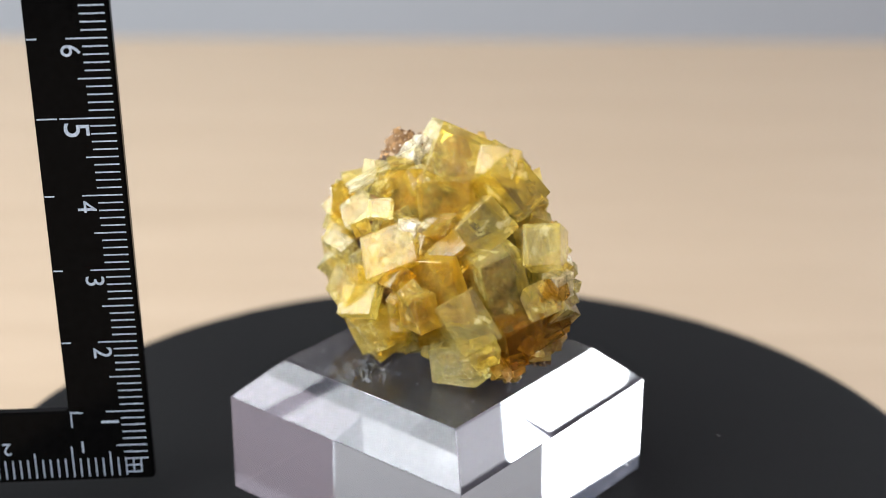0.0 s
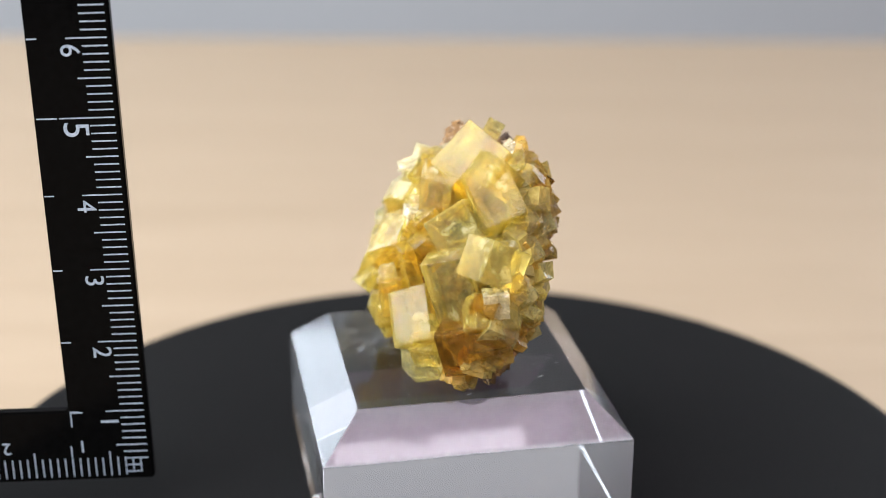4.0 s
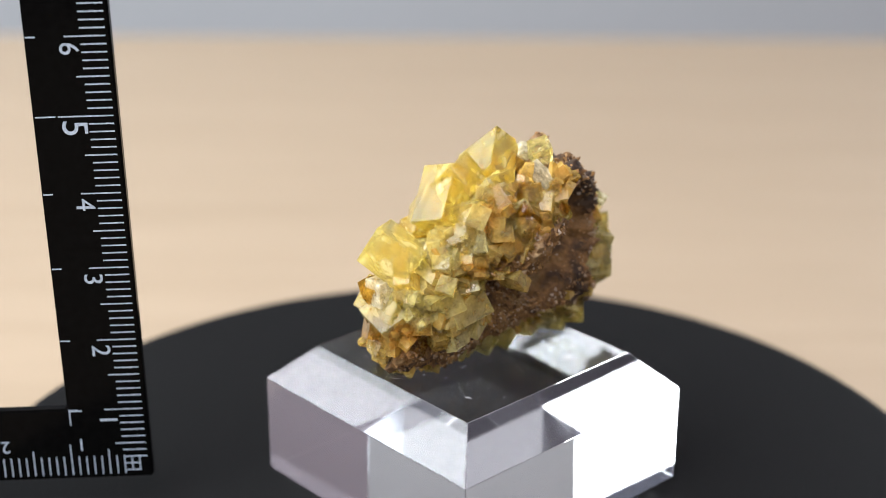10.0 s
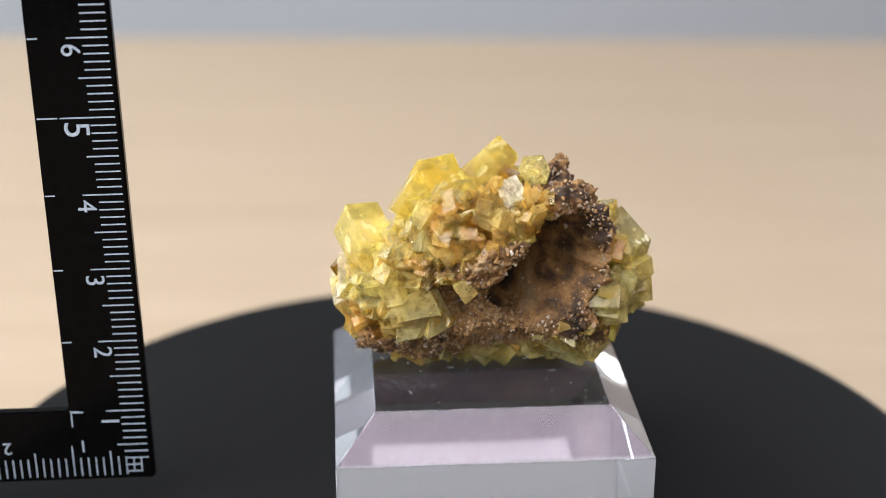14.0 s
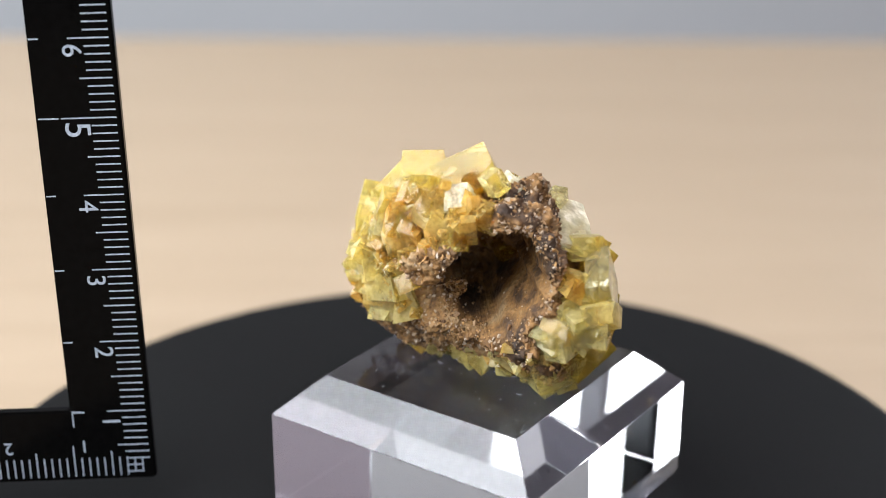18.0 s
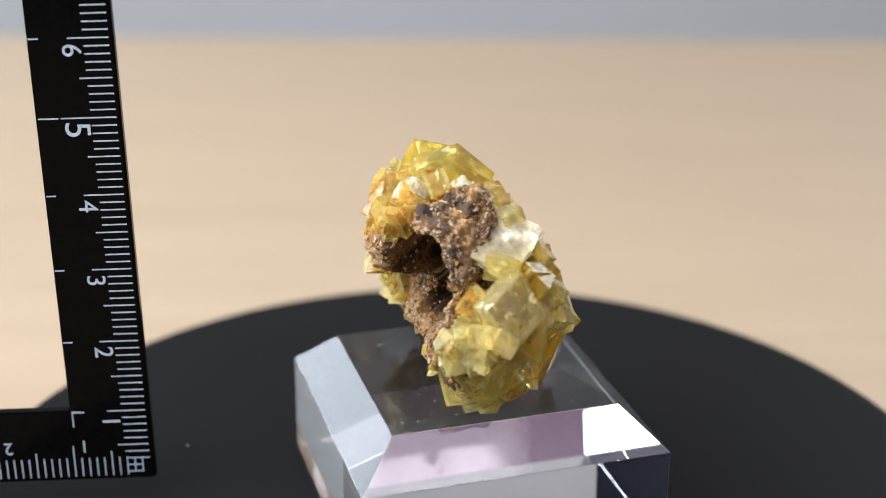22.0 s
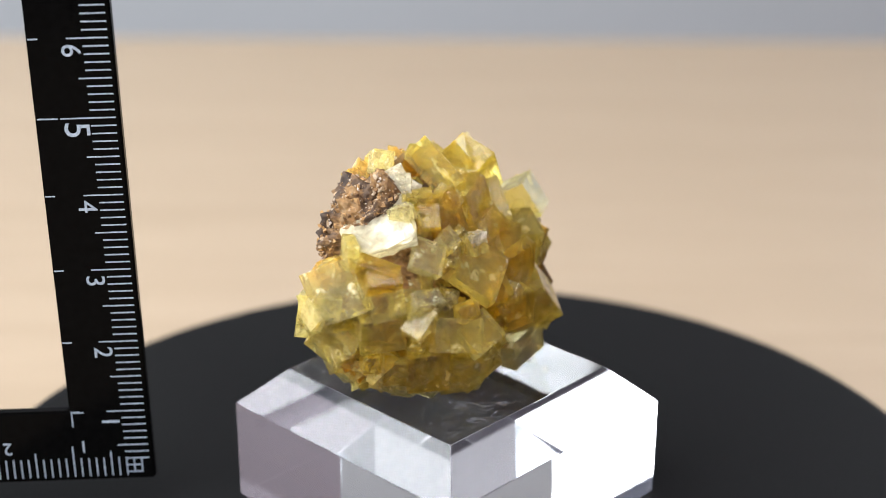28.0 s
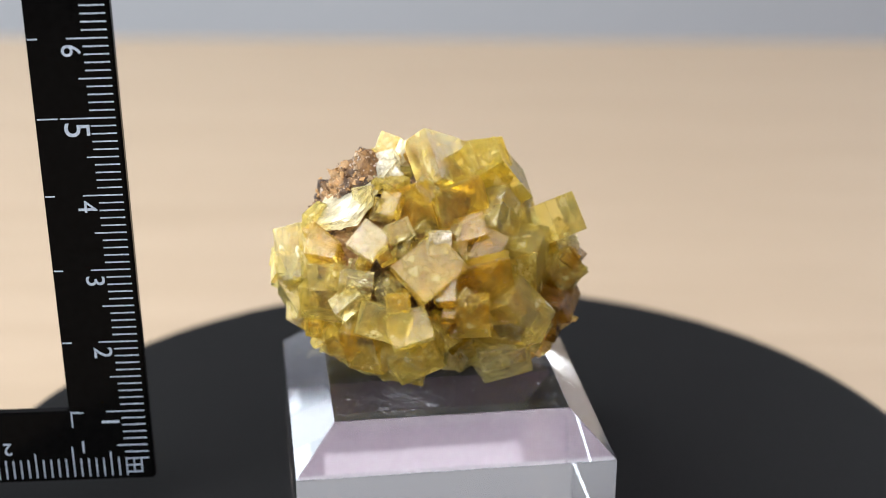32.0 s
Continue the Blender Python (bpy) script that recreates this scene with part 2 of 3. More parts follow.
# ------------------------------------------------------------------ clear block
def build_block():
    cx, cy, turn = -2.74 * MM, 1.53 * MM, radians(-84.07 - 45 + 90)
    a, b, z0, z1, z2 = 14.82 * MM, 20.0 * MM, 0.06 * MM, 14.0 * MM, 19.1 * MM
    bm = bmesh.new()
    rings = []
    for half, z in ((b, z0), (b, z1), (a, z2)):
        ring = []
        for sx, sy in ((1, 1), (-1, 1), (-1, -1), (1, -1)):
            x, y = sx * half, sy * half
            ring.append(bm.verts.new((cx + x * math.cos(turn) - y * math.sin(turn), cy + x * math.sin(turn) + y * math.cos(turn), z)))
        rings.append(ring)
    for p, q in zip(rings, rings[1:]):
        for k in range(4):
            bm.faces.new((p[k], p[(k + 1) % 4], q[(k + 1) % 4], q[k]))
    bm.faces.new(rings[-1])
    bm.faces.new(rings[0][::-1])
    bmesh.ops.recalc_face_normals(bm, faces=bm.faces[:])
    bmesh.ops.bevel(bm, geom=[e for e in bm.edges if e.calc_length() > 0.002], offset=0.00005, segments=1, affect="EDGES")
    for f in bm.faces:
        f.material_index = 1 if f.normal.z > 0.95 else (2 if f.normal.z < -0.95 else (3 if f.normal.z > 0.3 else 0))
    me = mesh_of(bm, "display_block", ACRYLIC)
    me.materials.append(ACRYLIC_TOP)
    me.materials.append(ACRYLIC_BASE)
    me.materials.append(ACRYLIC_EDGE)
    ob = tagged(new("display_block", me), "clear polished acrylic square block with sloping top edges", "display block")

    # lint lying on the top face, between the specimen and the edges
    rng = random.Random(4)
    lint = bmesh.new()

    def fibre(points, r):
        rings = []
        for p in points:
            rings.append([lint.verts.new((p[0], p[1] + r * math.cos(w), z2 + r + r * math.sin(w))) for w in (0.5, 2.6, 4.7)])
        for p, q in zip(rings, rings[1:]):
            for k in range(3):
                lint.faces.new((p[k], p[(k + 1) % 3], q[(k + 1) % 3], q[k]))

    for k in range(46):
        x, y = rng.uniform(-a, a) * 0.95, rng.uniform(-a, a) * 0.95
        x, y = cx + x * math.cos(turn) - y * math.sin(turn), cy + x * math.sin(turn) + y * math.cos(turn)
        az, length, bend = rng.uniform(0, 6.28), rng.choice((0.00015, 0.00025, 0.0004, 0.0009)), rng.uniform(-2, 2)
        pts = []
        for i in range(5):
            pts.append((x, y))
            x, y, az = x + math.cos(az) * length / 4, y + math.sin(az) * length / 4, az + bend / 4
        fibre(pts, rng.uniform(0.00003, 0.00006))
    tagged(part("lint", lint, LINT, ob, "tiny white fibres and dust flecks"), kind="stuff")
    return ob


BLOCK = build_block()

# ------------------------------------------------------------------ mineral specimen
CENTRE = Vector((-2.8, 2.6, 33.4))
AX_U = Vector((-0.770, 0.634, 0.071)).normalized()
AX_N = Vector((0.555, 0.721, -0.415)).normalized()
# smooth radius (mm) of the cluster about its centre, by powers of the direction
SHAPE6 = (13.8, 4.4, 37.6, 12.8, 47.6, 3.5, 12.2, 3.7, -13.3, -6.7, -16.8, 8.3, -5.6, 45.9, 7.4, 96.5, -2.5, 42.8, 10.3, -15.3, 7.4, -23.9, 45.1, 16.1, 54.3, 1.6, -8.5, 14.4)
SHAPE5 = (1.6, 0.7, 0.5, 4.4, -2.5, -1.0, 1.5, 6.5, 2.3, 5.6, -1.0, -0.7, -4.2, -7.6, 2.8, -0.7, -2.9, 1.8, -0.6, -1.3, -0.7)


def reach(d):
    total = 0.0
    for deg, shape in ((6, SHAPE6), (5, SHAPE5)):
        k = 0
        for a in range(deg + 1):
            for b in range(deg + 1 - a):
                total += shape[k] * d.x ** a * d.y ** b * d.z ** (deg - a - b)
                k += 1
    return total


def spread(n):
    """Evenly spread directions."""
    for k in range(n):
        h = 1 - 2 * (k + 0.5) / n
        az = math.pi * (1 + 5 ** 0.5) * k
        r = math.sqrt(1 - h * h)
        yield Vector((math.cos(az) * r, math.sin(az) * r, h))


def in_pit(p, grow=1.0):
    """How deep a place (mm) lies in the hollow of the back, 0 to 1."""
    if p.y < 6:
        return 0.0
    return math.exp(-(((p.x + 4.0) / (5.6 * grow)) ** 2 + ((p.z - 35.8) / (6.3 * grow)) ** 2) ** 3)


def hollow(p):
    """True inside the open hollow (mm)."""
    return p.y > 2.0 + 0.6 * (p.z - 40.0) and ((p.x + 5.0) / 7.9) ** 2 + ((p.z - 35.8) / 8.2) ** 2 < 1.0


def smooth(x, lo, hi):
    x = min(1.0, max(0.0, (x - lo) / (hi - lo)))
    return x * x * (3 - 2 * x)


def crystal_mesh(seed, mat):
    """A unit cube crystal with crisp edges, a chipped corner and low growth steps on some faces; chalky ones are broken all over."""
    rng = random.Random(seed)
    bm = bmesh.new()
    bmesh.ops.create_cube(bm, size=1)
    for v in bm.verts:
        v.co += Vector([rng.uniform(-0.015, 0.015) for _ in range(3)])
    if rng.random() < 0.6:
        # a small cleavage chip
        corner = Vector([rng.choice((-0.5, 0.5)) for _ in range(3)])
        way = Vector([c * rng.uniform(0.5, 1.5) for c in corner]).normalized()
        geom = bm.verts[:] + bm.edges[:] + bm.faces[:]
        cut = bmesh.ops.bisect_plane(bm, geom=geom, plane_co=corner - way * rng.uniform(0.06, 0.16), plane_no=way, clear_outer=True)
        bmesh.ops.holes_fill(bm, edges=[e for e in cut["geom_cut"] if isinstance(e, bmesh.types.BMEdge)])
    bmesh.ops.bevel(bm, geom=bm.edges[:], offset=0.010, segments=1, affect="EDGES")
    big = sorted(bm.faces, key=lambda f: -f.calc_area())[:6]
    for f in rng.sample(big, 2):
        # a growth step
        bmesh.ops.inset_individual(bm, faces=[f], thickness=rng.uniform(0.05, 0.22), depth=rng.uniform(0.006, 0.016))
        shift = Vector([rng.uniform(-0.06, 0.06) for _ in range(3)])
        shift -= f.normal * shift.dot(f.normal)
        for v in f.verts:
            v.co += shift
    if mat.name == "chalky_fluorite":
        bmesh.ops.triangulate(bm, faces=bm.faces[:])
        bmesh.ops.subdivide_edges(bm, edges=[e for e in bm.edges if e.calc_length() > 0.3], cuts=7, use_grid_fill=True)
        for v in bm.verts:
            q = v.co * 4 + Vector((seed, 0, 0))
            v.co += Vector((noise.noise(q), noise.noise(q + Vector((7, 3, 1))), noise.noise(q + Vector((1, 9, 5))))) * 0.07
            v.co += Vector((noise.noise(q * 3), noise.noise(q * 3 + Vector((7, 3, 1))), noise.noise(q * 3 + Vector((1, 9, 5))))) * 0.025
    bmesh.ops.recalc_face_normals(bm, faces=bm.faces[:])
    return mesh_of(bm, "crystal", mat)


SPECIMEN = tagged(new("mineral_specimen"), "translucent yellow cubic fluorite crystals on brown rock", "mineral specimen")
KITS = {m.name: [crystal_mesh(11 * k + i, m) for k in range(8)] for i, m in enumerate((YELLOW, GOLD, FROSTED, WHITE, AMBER))}
COUNT = [0]
LOOKS = {"frosted_fluorite": "pale frosted cubic crystal", "chalky_fluorite": "chalky white cubic crystal", "amber_fluorite": "dark amber cubic crystal"}


def place_crystal(mat, matrix, label=""):
    kit = KITS[mat.name]
    ob = new("crystal", kit[COUNT[0] % len(kit)])
    COUNT[0] += 1
    ob.parent = SPECIMEN
    ob.matrix_basis = matrix
    label = label or LOOKS.get(mat.name, "")
    if label:
        tagged(ob, label)
    return ob


BOXES = []  # the placed large crystals


def inside(p, grow):
    """Whether a place (mm) lies in or close to a large crystal."""
    return any(max(abs(c) for c in inv @ p) < 0.5 * grow for inv in BOXES)


def over(p, d, far=7.0):
    """Whether a place (mm) lies on the outer side of a large crystal, as seen along d from the cluster's heart."""
    return any(inside(p - d * far * k / 10, 1.0) for k in range(11))


def crystal(middle, turn, size, mat, label=""):
    """A box crystal (mm, degrees); its third edge runs into the cluster and stops short of the hollow."""
    m = pose(*middle, *turn)
    la, lb, depth = size
    top = -depth / 2
    while depth > 1.6 and any(hollow(m @ Vector((la * i / 2, lb * j / 2, top + depth * k))) for i in (-1, 0, 1) for j in (-1, 0, 1) for k in (0.5, 1)):
        depth *= 0.85
    m = m @ Matrix.Translation((0, 0, top + depth / 2)) @ Matrix.Diagonal((la, lb, depth, 1))
    BOXES.append(m.inverted())
    return place_crystal(mat, Matrix.Scale(MM, 4) @ m, label)


KNOB = Vector((-6.8, 13.6, 44.8))
FOOT = Vector((11.8, -5.0, 23.2))  # bare rock under the brown end
# bare rock: the ridge that roofs the hollow, its far rim, the sill below it and the underside
RIDGE = [Vector(v) for v in ((-7.0, 13.2, 45.6), (-1.5, 14.6, 42.6), (2.2, 13.4, 38.6), (6.4, 10.4, 36.4))]
RIM = [Vector(v) for v in ((-8.7, 13.4, 45.0), (-10.6, 16.0, 40.0), (-10.2, 17.0, 34.0), (-6.4, 16.2, 29.2))]
SILL = [Vector(v) for v in ((8.4, 6.6, 31.0), (3.0, 11.0, 32.2), (-1.7, 13.1, 30.6))]
BELLY = [Vector(v) for v in ((11.5, -5.0, 22.0), (9.0, 0.2, 22.8), (5.2, 4.2, 23.6), (1.4, 6.8, 24.6))]


def off_line(p, line):
    """Distance (mm) from a line of points."""
    least = 99.0
    for a, b in zip(line, line[1:]):
        k = min(1.0, max(0.0, (p - a).dot(b - a) / (b - a).length_squared))
        least = min(least, (p - a - (b - a) * k).length)
    return least


RIM_STEPS = [a.lerp(b, k / 8) - CENTRE for a, b in zip(RIM, RIM[1:]) for k in range(8)]


def rock(d):
    """Surface of the rock body in direction d (mm) and how deep it lies in the hollow."""
    low = smooth(-d.z, 0.25, 0.55)
    back = smooth(d.dot(AX_N), 0.34 - 0.15 * low, 0.70 - 0.22 * low)
    skin = CENTRE + d * reach(d)
    knob = 1 - smooth(d.angle(KNOB - CENTRE) + 0.20 * noise.noise(skin * 0.28), 0.16, 0.52)
    core = 0.44 + 0.24 * smooth(d.y, -0.3, 0.15)
    ridge = max(1 - smooth(off_line(skin, RIDGE), 1.5, 4.5), 1 - smooth(off_line(skin, RIM), 1.0, 3.0))
    groove = (1 - smooth(off_line(skin, SILL), 2.0, 5.5)) * (1 - ridge)
    foot = 1 - smooth((skin - FOOT).length, 2.0, 4.2)
    back = max(back, foot, 1 - smooth(off_line(skin, BELLY), 2.6, 4.6))
    p = CENTRE + d * (reach(d) * (core + (0.94 - core) * back + 0.07 * ridge - 0.42 * groove) * (1 - knob) + 16.6 * knob)
    lip = min(RIM_STEPS, key=d.angle)
    wall = 1 - smooth(d.angle(lip) + 0.06 * noise.noise(skin * 0.5), 0.04, 0.16)
    p = p.lerp(CENTRE + d * max((p - CENTRE).length, lip.length - 0.2), wall)
    p += d * (noise.fractal(p * 0.22, 0.9, 2.1, 4) * 1.2 + knob * (noise.noise(p * 0.33) * 2.0 + noise.noise(p * 0.8) * 0.5))
    pit = in_pit(p + Vector((noise.noise(p * 0.3), 0, noise.noise(p * 0.3 + Vector((9, 0, 0))))) * 1.6)
    pit *= 1 - wall
    if pit > 0.01:
        floor_y = min(p.y, 1.6 + 0.6 * (p.z - 40.0) + noise.noise(p * 0.5))
        p.y = max(p.y - pit * 21.0, floor_y)
        p.z += pit * 1.8
    return p, pit


def build_matrix():
    """The rock body: an uneven lump, hollow on its back, with a knob on its upper rim."""
    bm = bmesh.new()
    bmesh.ops.create_icosphere(bm, subdivisions=7, radius=1.0)
    for v in bm.verts:
        d = v.co.normalized()
        p, pit = rock(d)
        q = p * 0.8
        rough = noise.fractal(q, 0.7, 2.2, 4) * 0.8 + (0.5 - abs(noise.noise(p * 1.7))) * 0.9 + abs(noise.noise(p * 3.6)) * 0.5 + abs(noise.noise(p * 6.5)) * 0.28
        v.co = (p + d * rough * (1 - 0.25 * pit)) * MM
    part("matrix", bm, MATRIX, SPECIMEN, "rough brown and black iron-stained rock with a hollow back", True)


build_matrix()

# the large crystals
crystal((0.7, -7.7, 27.7), (-123, -24, 20), (5.6, 7.3, 8.4), YELLOW)
crystal((-0.8, 4.2, 45.2), (-133, 24, 1), (7.5, 7.6, 6.4), YELLOW)
crystal((6.1, -0.8, 43.8), (-127, -19, 55), (5.7, 7.7, 5.0), YELLOW)
crystal((10.7, -6.6, 37.9), (-168, 59, -91), (5.3, 4.8, 6.6), YELLOW)
crystal((-9.8, 8.5, 39.8), (155, -25, 16), (8.5, 8.6, 7.2), WHITE)
crystal((-14.8, 13.6, 35.2), (-102, -25, -99), (6.5, 6.9, 5.7), FROSTED)
crystal((-13.0, 3.6, 38.6), (-134, 26, -73), (4.0, 4.2, 3.5), FROSTED)
crystal((11.3, -8.2, 29.6), (-53, 70, 66), (3.9, 4.0, 3.3), AMBER)
crystal((-8.0, -1.7, 34.6), (-145, 38, -80), (6.2, 7.5, 5.8), GOLD)
crystal((-8.1, -5.1, 33.0), (-131, -7, -54), (2.9, 3.2, 2.6), GOLD)
crystal((-6.3, -7.1, 32.0), (-84, 44, -25), (2.3, 2.1, 1.8), FROSTED)
crystal((-5.1, -7.0, 29.6), (-35, 82, 3), (4.8, 4.3, 3.8), GOLD)
crystal((-10.2, 1.3, 39.9), (-129, -11, -17), (3.2, 2.5, 2.4), FROSTED)
crystal((3.1, -10.4, 25.2), (-19, 63, 94), (3.2, 3.3, 2.8), YELLOW)
crystal((-12.9, 1.0, 37.6), (-83, -28, -41), (1.9, 1.9, 1.6), GOLD)
crystal((-5.5, 1.3, 44.1), (-146, -10, 20), (2.4, 3.0, 2.3), FROSTED)
crystal((-1.5, -0.1, 42.1), (-102, -7, -15), (6.9, 5.1, 5.1), GOLD)
crystal((-1.1, -5.4, 36.3), (-133, 23, -61), (3.6, 5.4, 3.8), GOLD)
crystal((-6.0, 2.7, 41.8), (-103, -13, -40), (5.0, 6.3, 4.8), GOLD)
crystal((7.1, -8.8, 26.4), (-56, 75, 55), (6.1, 3.9, 4.3), AMBER)
crystal((-6.5, 6.8, 45.3), (-138, 28, -82), (3.5, 2.5, 2.5), WHITE)
crystal((11.7, -9.4, 33.2), (163, 31, -77), (2.1, 3.2, 2.3), AMBER)
crystal((2.4, -2.1, 39.1), (-115, 49, -4), (5.4, 6.3, 7.6), YELLOW)
crystal((-12.3, -2.6, 28.2), (-133, -13, -33), (5.4, 4.4, 4.2), YELLOW)
crystal((-15.7, 3.4, 34.0), (-145, 7, -47), (4.3, 2.4, 2.9), FROSTED)
crystal((-0.9, -4.3, 32.5), (-77, -12, -40), (7.9, 9.4, 7.3), GOLD)
crystal((-16.7, 3.7, 31.9), (-61, 43, -1), (2.2, 4.1, 2.7), FROSTED)
crystal((-3.1, 10.0, 47.7), (-118, 14, -68), (2.7, 2.9, 2.4), FROSTED)
crystal((-10.6, -2.1, 24.1), (-77, -28, -51), (6.1, 4.0, 4.3), YELLOW)
crystal((4.7, -5.7, 32.8), (-77, 73, 38), (10.4, 5.9, 6.9), YELLOW)
crystal((0.2, -7.2, 22.1), (-90, -9, -32), (6.7, 4.5, 4.8), FROSTED)
crystal((-15.0, 6.6, 25.2), (9, 67, 17), (4.1, 3.7, 3.3), GOLD)
crystal((-6.6, 7.6, 45.1), (-174, 28, -169), (3.3, 3.8, 3.0), WHITE)
crystal((-6.3, -2.0, 38.4), (164, 80, -143), (2.8, 2.9, 2.4), WHITE)
crystal((-9.1, 3.4, 42.6), (-178, 50, -165), (3.2, 2.7, 2.5), YELLOW)
crystal((-13.2, -1.6, 32.2), (-127, 80, -90), (2.2, 2.9, 2.2), GOLD)
crystal((-15.2, 14.2, 29.1), (-60, 40, -89), (5.0, 5.4, 4.4), YELLOW)
crystal((-15.8, 8.8, 30.6), (-1, 83, 21), (4.5, 5.8, 4.4), YELLOW)
crystal((-17.0, 9.8, 26.7), (13, 73, 42), (2.6, 2.2, 2.0), GOLD)
crystal((-13.9, -0.1, 29.2), (154, 68, -179), (4.3, 6.4, 4.5), YELLOW)
crystal((-16.6, 5.9, 34.5), (-130, 59, -161), (3.0, 2.7, 2.1), YELLOW)
crystal((-10.0, 4.6, 42.1), (130, 68, -164), (3.0, 2.5, 2.3), YELLOW)
crystal((-16.6, 8.2, 37.1), (178, 41, -161), (2.2, 4.3, 2.8), GOLD)
crystal((-11.1, -0.7, 23.8), (16, 63, 49), (5.5, 5.7, 4.8), YELLOW)
crystal((1.1, 9.9, 45.3), (-158, 41, 86), (3.5, 3.1, 2.8), WHITE)
crystal((1.6, 12.5, 41.3), (-134, 67, 92), (2.9, 3.0, 2.5), GOLD)
crystal((-13.5, 13.9, 27.3), (71, 37, 17), (6.5, 5.3, 5.0), YELLOW)
crystal((-13.1, 15.3, 33.7), (-19, 71, -105), (3.3, 4.4, 3.3), YELLOW)
crystal((6.5, 7.7, 42.6), (-120, 62, 94), (2.7, 4.0, 2.8), YELLOW)
crystal((-13.9, 11.8, 39.8), (131, 82, 60), (3.0, 4.1, 3.0), YELLOW)
crystal((-9.4, 13.6, 25.0), (98, -71, -1), (6.4, 4.3, 4.5), YELLOW)
crystal((-11.4, 6.4, 44.0), (177, 21, 63), (2.8, 2.0, 2.1), FROSTED)
crystal((12.3, -8.0, 33.5), (-91, -4, 45), (3.1, 3.2, 2.7), WHITE)
crystal((11.3, -5.6, 29.8), (-32, 74, 142), (3.5, 4.2, 3.3), YELLOW)
crystal((11.2, -4.2, 26.9), (2, 66, 168), (3.4, 3.2, 2.8), AMBER)
crystal((4.9, 5.3, 44.8), (-152, 64, 67), (4.2, 4.6, 3.7), YELLOW)
crystal((9.0, -1.5, 36.5), (127, 76, -12), (5.4, 5.0, 4.4), FROSTED)
crystal((5.4, 6.1, 41.9), (93, 67, -74), (4.2, 5.1, 4.0), AMBER)
crystal((1.2, 11.9, 41.7), (113, 61, -52), (2.6, 3.9, 2.8), AMBER)
crystal((9.7, -8.6, 27.4), (-120, 62, -12), (3.7, 5.5, 3.9), AMBER)
crystal((8.4, 3.3, 37.2), (36, 87, -107), (2.3, 2.3, 1.9), YELLOW)
crystal((8.9, 1.7, 34.5), (-61, 29, 126), (3.5, 3.0, 2.8), YELLOW)
crystal((7.5, 3.5, 41.9), (136, 85, -13), (3.3, 3.1, 2.7), YELLOW)
crystal((-11.8, 15.7, 29.3), (99, 62, -18), (3.1, 4.0, 3.0), AMBER)
crystal((4.8, 8.0, 42.5), (-137, 40, 147), (4.6, 4.6, 3.9), AMBER)
crystal((-16.1, 7.8, 34.1), (-120, 77, -104), (3.4, 4.5, 3.3), YELLOW)
crystal((-5.4, 8.2, 46.0), (-148, 48, -121), (2.9, 3.5, 2.7), WHITE)
crystal((-13.6, 3.3, 25.4), (-5, 70, 9), (6.5, 5.3, 5.0), GOLD)
crystal((-14.3, 9.3, 38.1), (33, 50, 31), (5.1, 5.1, 4.3), GOLD)
crystal((-7.8, 5.0, 44.1), (175, -1, 102), (3.9, 3.2, 3.0), GOLD)
crystal((4.9, 0.7, 45.9), (-136, -4, 165), (5.2, 4.4, 4.1), YELLOW)
crystal((11.2, -7.5, 31.6), (-123, 9, 59), (6.0, 4.4, 4.4), YELLOW)


BROWN = Vector((12.0, -5.0, 22.5))  # the amber-brown lower end


def fill_crystals():
    rng = random.Random(5)
    for d in spread(130):
        side = d.dot(AX_N)
        p = CENTRE + d * reach(d)
        if side > 0.40 or in_pit(p, 1.4) > 0.05 or (p - KNOB).length < 6 or off_line(p, RIDGE) < 5.0 or off_line(p, RIM) < 4.0 or off_line(p, SILL) < 5.0:
            continue
        size = rng.uniform(4.0, 6.0) * (1.0 if side < -0.1 else 0.85)
        p = CENTRE + d * (reach(d) * rng.uniform(0.70, 0.82) - size * 0.5)
        if any(hollow(p + Vector(v) * size * 0.6) for v in ((0, 0, 0), (1, 0, 0), (-1, 0, 0), (0, 0, 1), (0, 0, -1))):
            continue
        if inside(p + d * size * 0.5, 1.1) or over(p + d * size * 0.5, d, 4.0):
            continue
        # cubes sit roughly face outwards, leaning this way and that
        m = d.to_track_quat("Z", "Y").to_matrix() @ Euler((rng.gauss(0, 0.45), rng.gauss(0, 0.45), rng.uniform(0, 6.28))).to_matrix()
        m = m.to_4x4() @ Matrix.Diagonal((size * rng.uniform(0.8, 1.15), size * rng.uniform(0.8, 1.15), size, 1))
        m.translation = p
        # mostly golden and amber: the shade between the large crystals, put into colour
        pick = rng.random()
        if (p - BROWN).length < 7.5:
            place_crystal(AMBER, Matrix.Scale(MM, 4) @ m)
            continue
        place_crystal(AMBER if pick < 0.14 else (GOLD if pick < 0.70 else (FROSTED if pick > 0.95 else YELLOW)), Matrix.Scale(MM, 4) @ m)


